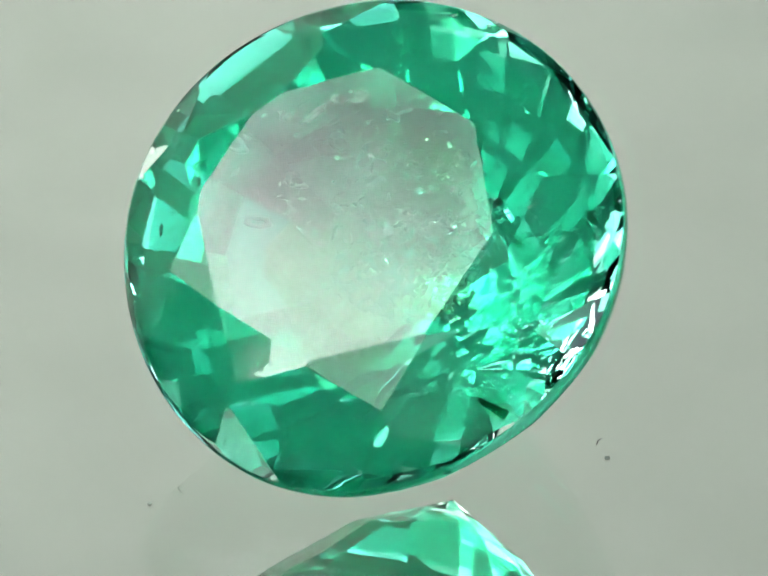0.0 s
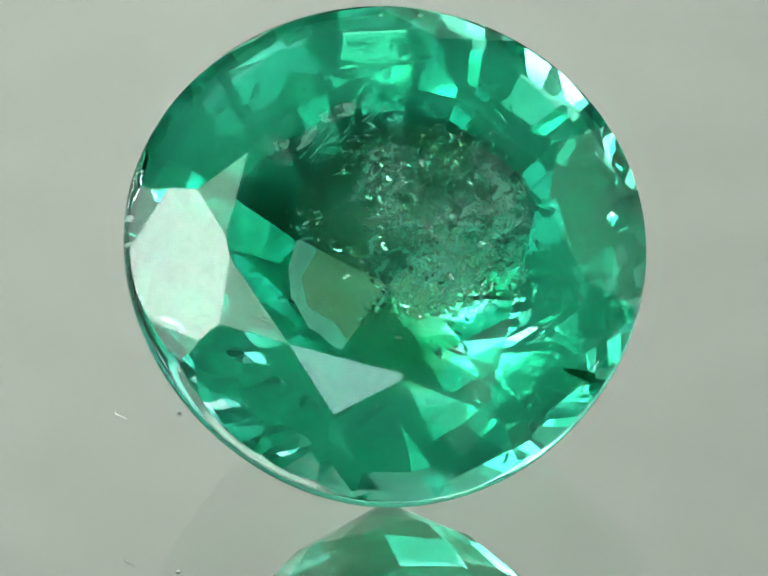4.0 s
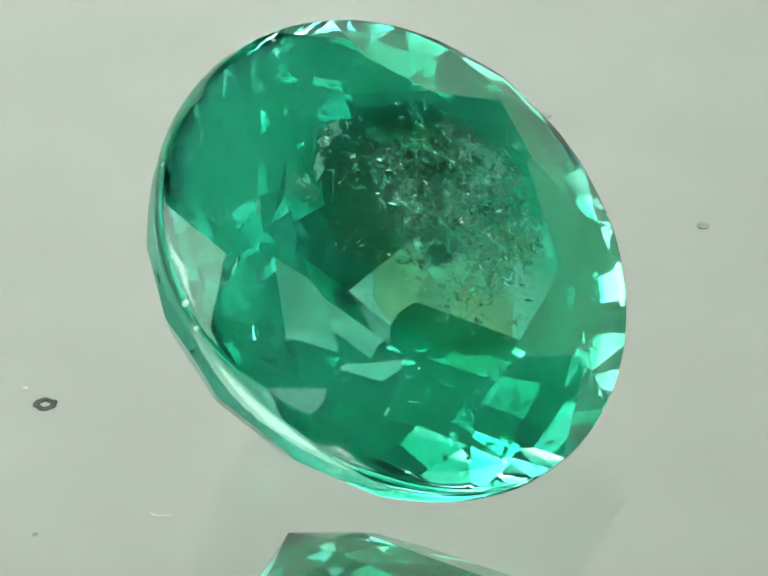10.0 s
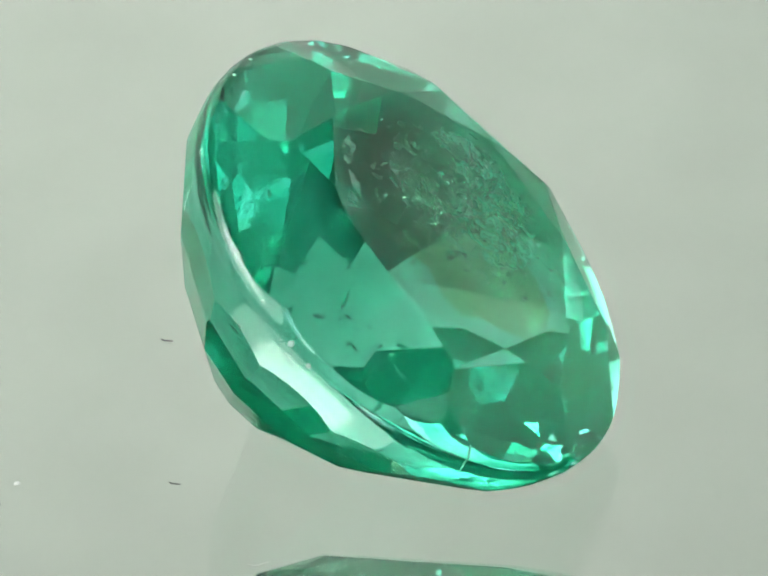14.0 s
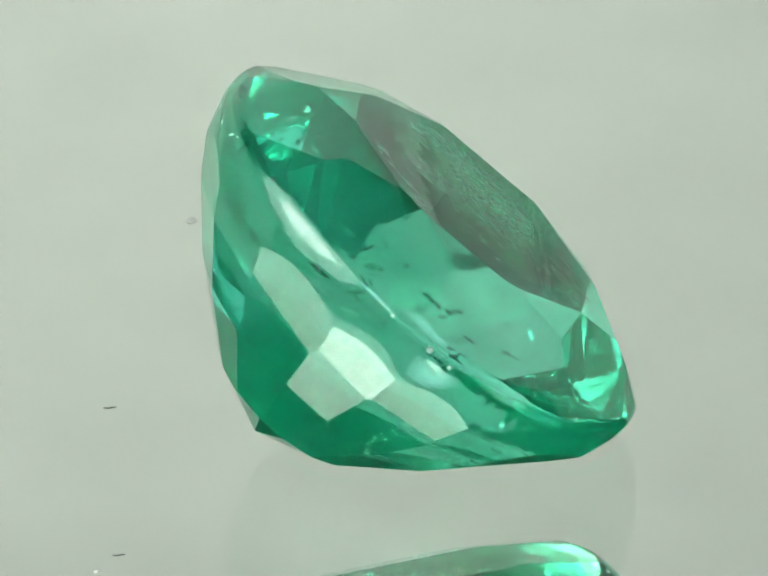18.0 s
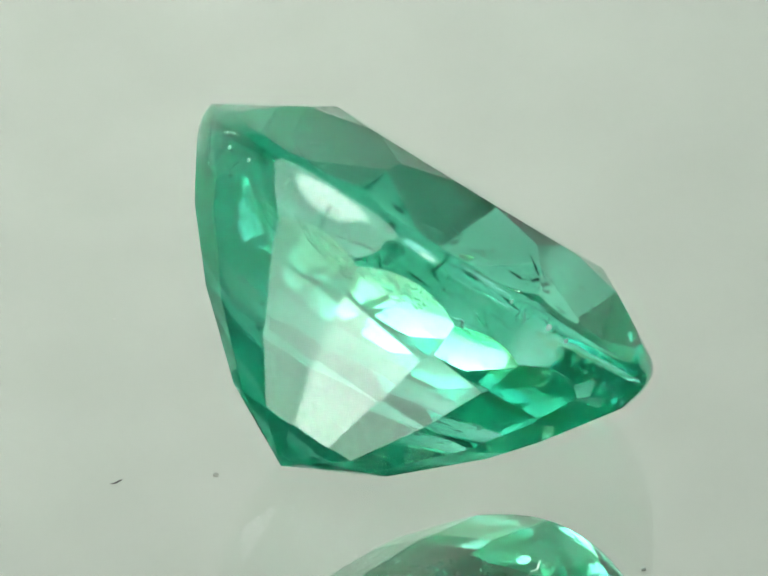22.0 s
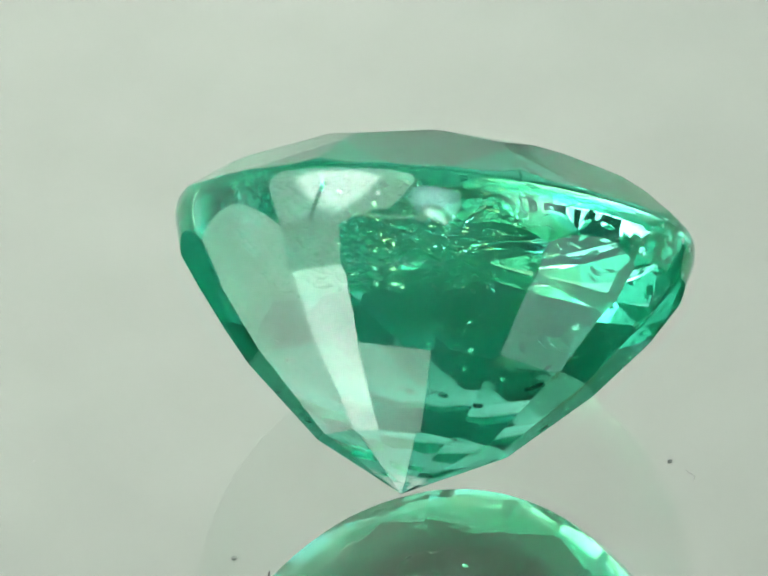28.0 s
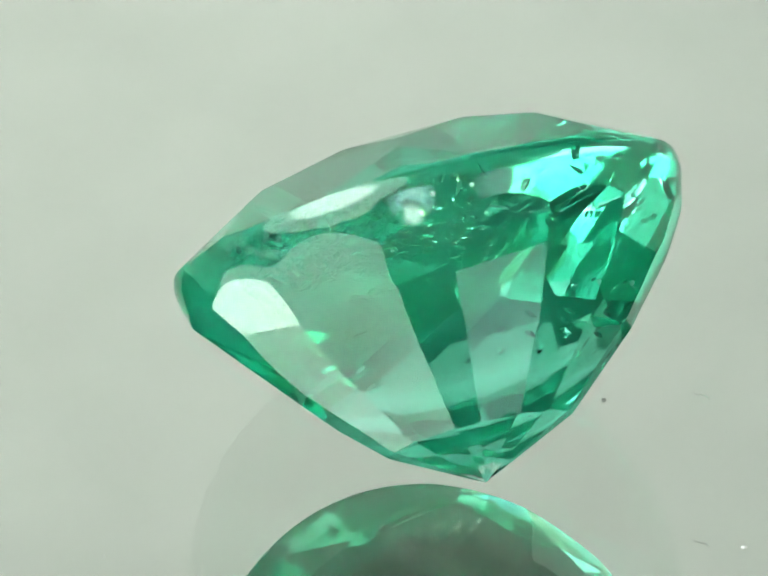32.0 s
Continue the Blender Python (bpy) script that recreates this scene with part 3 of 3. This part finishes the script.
# ---- marks in the silvering, dust and fibres on the glass ----
def blemish(x, y, r, ring=False):
    """A dark spot, or a small dark ring, in the silvered back."""
    bm = bmesh.new()
    z = -PLATE_T + 0.00003
    n = 20
    rnd = random.Random(int(1000 * x + y * 77))
    wob = [1 + rnd.uniform(-0.12, 0.12) for _ in range(n)]
    def loop(q, h):
        return [bm.verts.new((x + q * w * r * math.cos(2 * math.pi * k / n), y + q * w * r * math.sin(2 * math.pi * k / n), z + h)) for k, w in enumerate(wob)]
    outer, top = loop(1.0, 0), loop(0.86, 0.00003)
    for k in range(n):
        bm.faces.new((outer[k], outer[(k + 1) % n], top[(k + 1) % n], top[k]))
    if ring:
        inner, low = loop(0.55, 0.00003), loop(0.45, 0)
        for k in range(n):
            bm.faces.new((top[k], top[(k + 1) % n], inner[(k + 1) % n], inner[k]))
            bm.faces.new((inner[k], inner[(k + 1) % n], low[(k + 1) % n], low[k]))
    else:
        bm.faces.new(top)
    part("blemish", bm, DUST if ring else FAINT, plate, "dark ring-shaped blemish" if ring else "faint dark spot")


def fibre(name, x, y, length, width, bend, turn, mat, label):
    """A short bent fibre, thinner to its ends, lying on the glass."""
    bm = bmesh.new()
    rings = []
    n, m = 9, 6
    for i in range(n):
        s = i / (n - 1) - 0.5
        c = Vector((s * length, bend * length * (1 - 4 * s * s) + 0.04 * length * math.sin(9 * s), 0))
        q = width / 2 * (1 - 1.2 * abs(s) ** 2 * 2 * 0.8)
        q = max(q, width * 0.12)
        rings.append([bm.verts.new((c.x, c.y + q * math.cos(2 * math.pi * k / m), width / 2 + q * math.sin(2 * math.pi * k / m))) for k in range(m)])
    for a, b in zip(rings, rings[1:]):
        for k in range(m):
            bm.faces.new((a[k], a[(k + 1) % m], b[(k + 1) % m], b[k]))
    bm.faces.new(rings[0])
    bm.faces.new(list(reversed(rings[-1])))
    ob = thing(name, bm, mat, label, "dust", "dust on the glass")
    ON_PLATE.append((ob, pose(x, y, 0.00001, 0, 0, turn)))


def speck(x, y, r, mat, label):
    bm = bmesh.new()
    bmesh.ops.create_icosphere(bm, subdivisions=2, radius=r)
    for v in bm.verts:
        v.co *= 1 + 0.35 * noise.noise(v.co / r * 1.7 + Vector((x, y, 0)) * 1000)
        v.co.z *= 0.5
    low = min(v.co.z for v in bm.verts)
    for v in bm.verts:
        v.co.z -= low
    ob = thing("dust_speck", bm, mat, label, "dust", "dust on the glass")
    ON_PLATE.append((ob, pose(x, y, 0.00001)))


def on_ring(r, az):
    return r * MM * math.cos(radians(az)), r * MM * math.sin(radians(az))


blemish(0.76 * MM, 8.38 * MM, 0.24 * MM, ring=True)
blemish(12.1 * MM, -1.83 * MM, 0.13 * MM)
blemish(-5.21 * MM, 0.05 * MM, 0.05 * MM)
blemish(15.6 * MM, 3.1 * MM, 0.16 * MM)
fibre("dust_fibre", *on_ring(6.02, 50.1), 0.27 * MM, 0.035 * MM, 0.12, 66, DUST, "tiny dark curved fibre lying on the mirror glass")
fibre("lint_fibre", -4.7 * MM, 3.3 * MM, 0.42 * MM, 0.03 * MM, 0.16, 100, LINT, "tiny pale curved lint fibre on the mirror glass")
fibre("lint_fibre", 7.41 * MM, -0.58 * MM, 0.10 * MM, 0.022 * MM, 0.1, 30, LINT, "tiny pale curved lint fibre on the mirror glass")
speck(-1.3 * MM, 7.75 * MM, 0.06 * MM, FAINT, "tiny grey dust speck on the mirror glass")
blemish(3.87 * MM, 1.22 * MM, 0.06 * MM)


def motions():
    """The plate turns, and all that lies on it turns with it."""
    times = list(range(33))
    spin = [(t, pose(0, 0, 0, 0, 0, turned(t))) for t in times]
    walk(plate, spin)
    walk(stone, [(t, slipped(t) @ m @ stone_base()) for t, m in spin])
    for ob, base in ON_PLATE:
        walk(ob, [(t, m @ base) for t, m in spin])


motions()
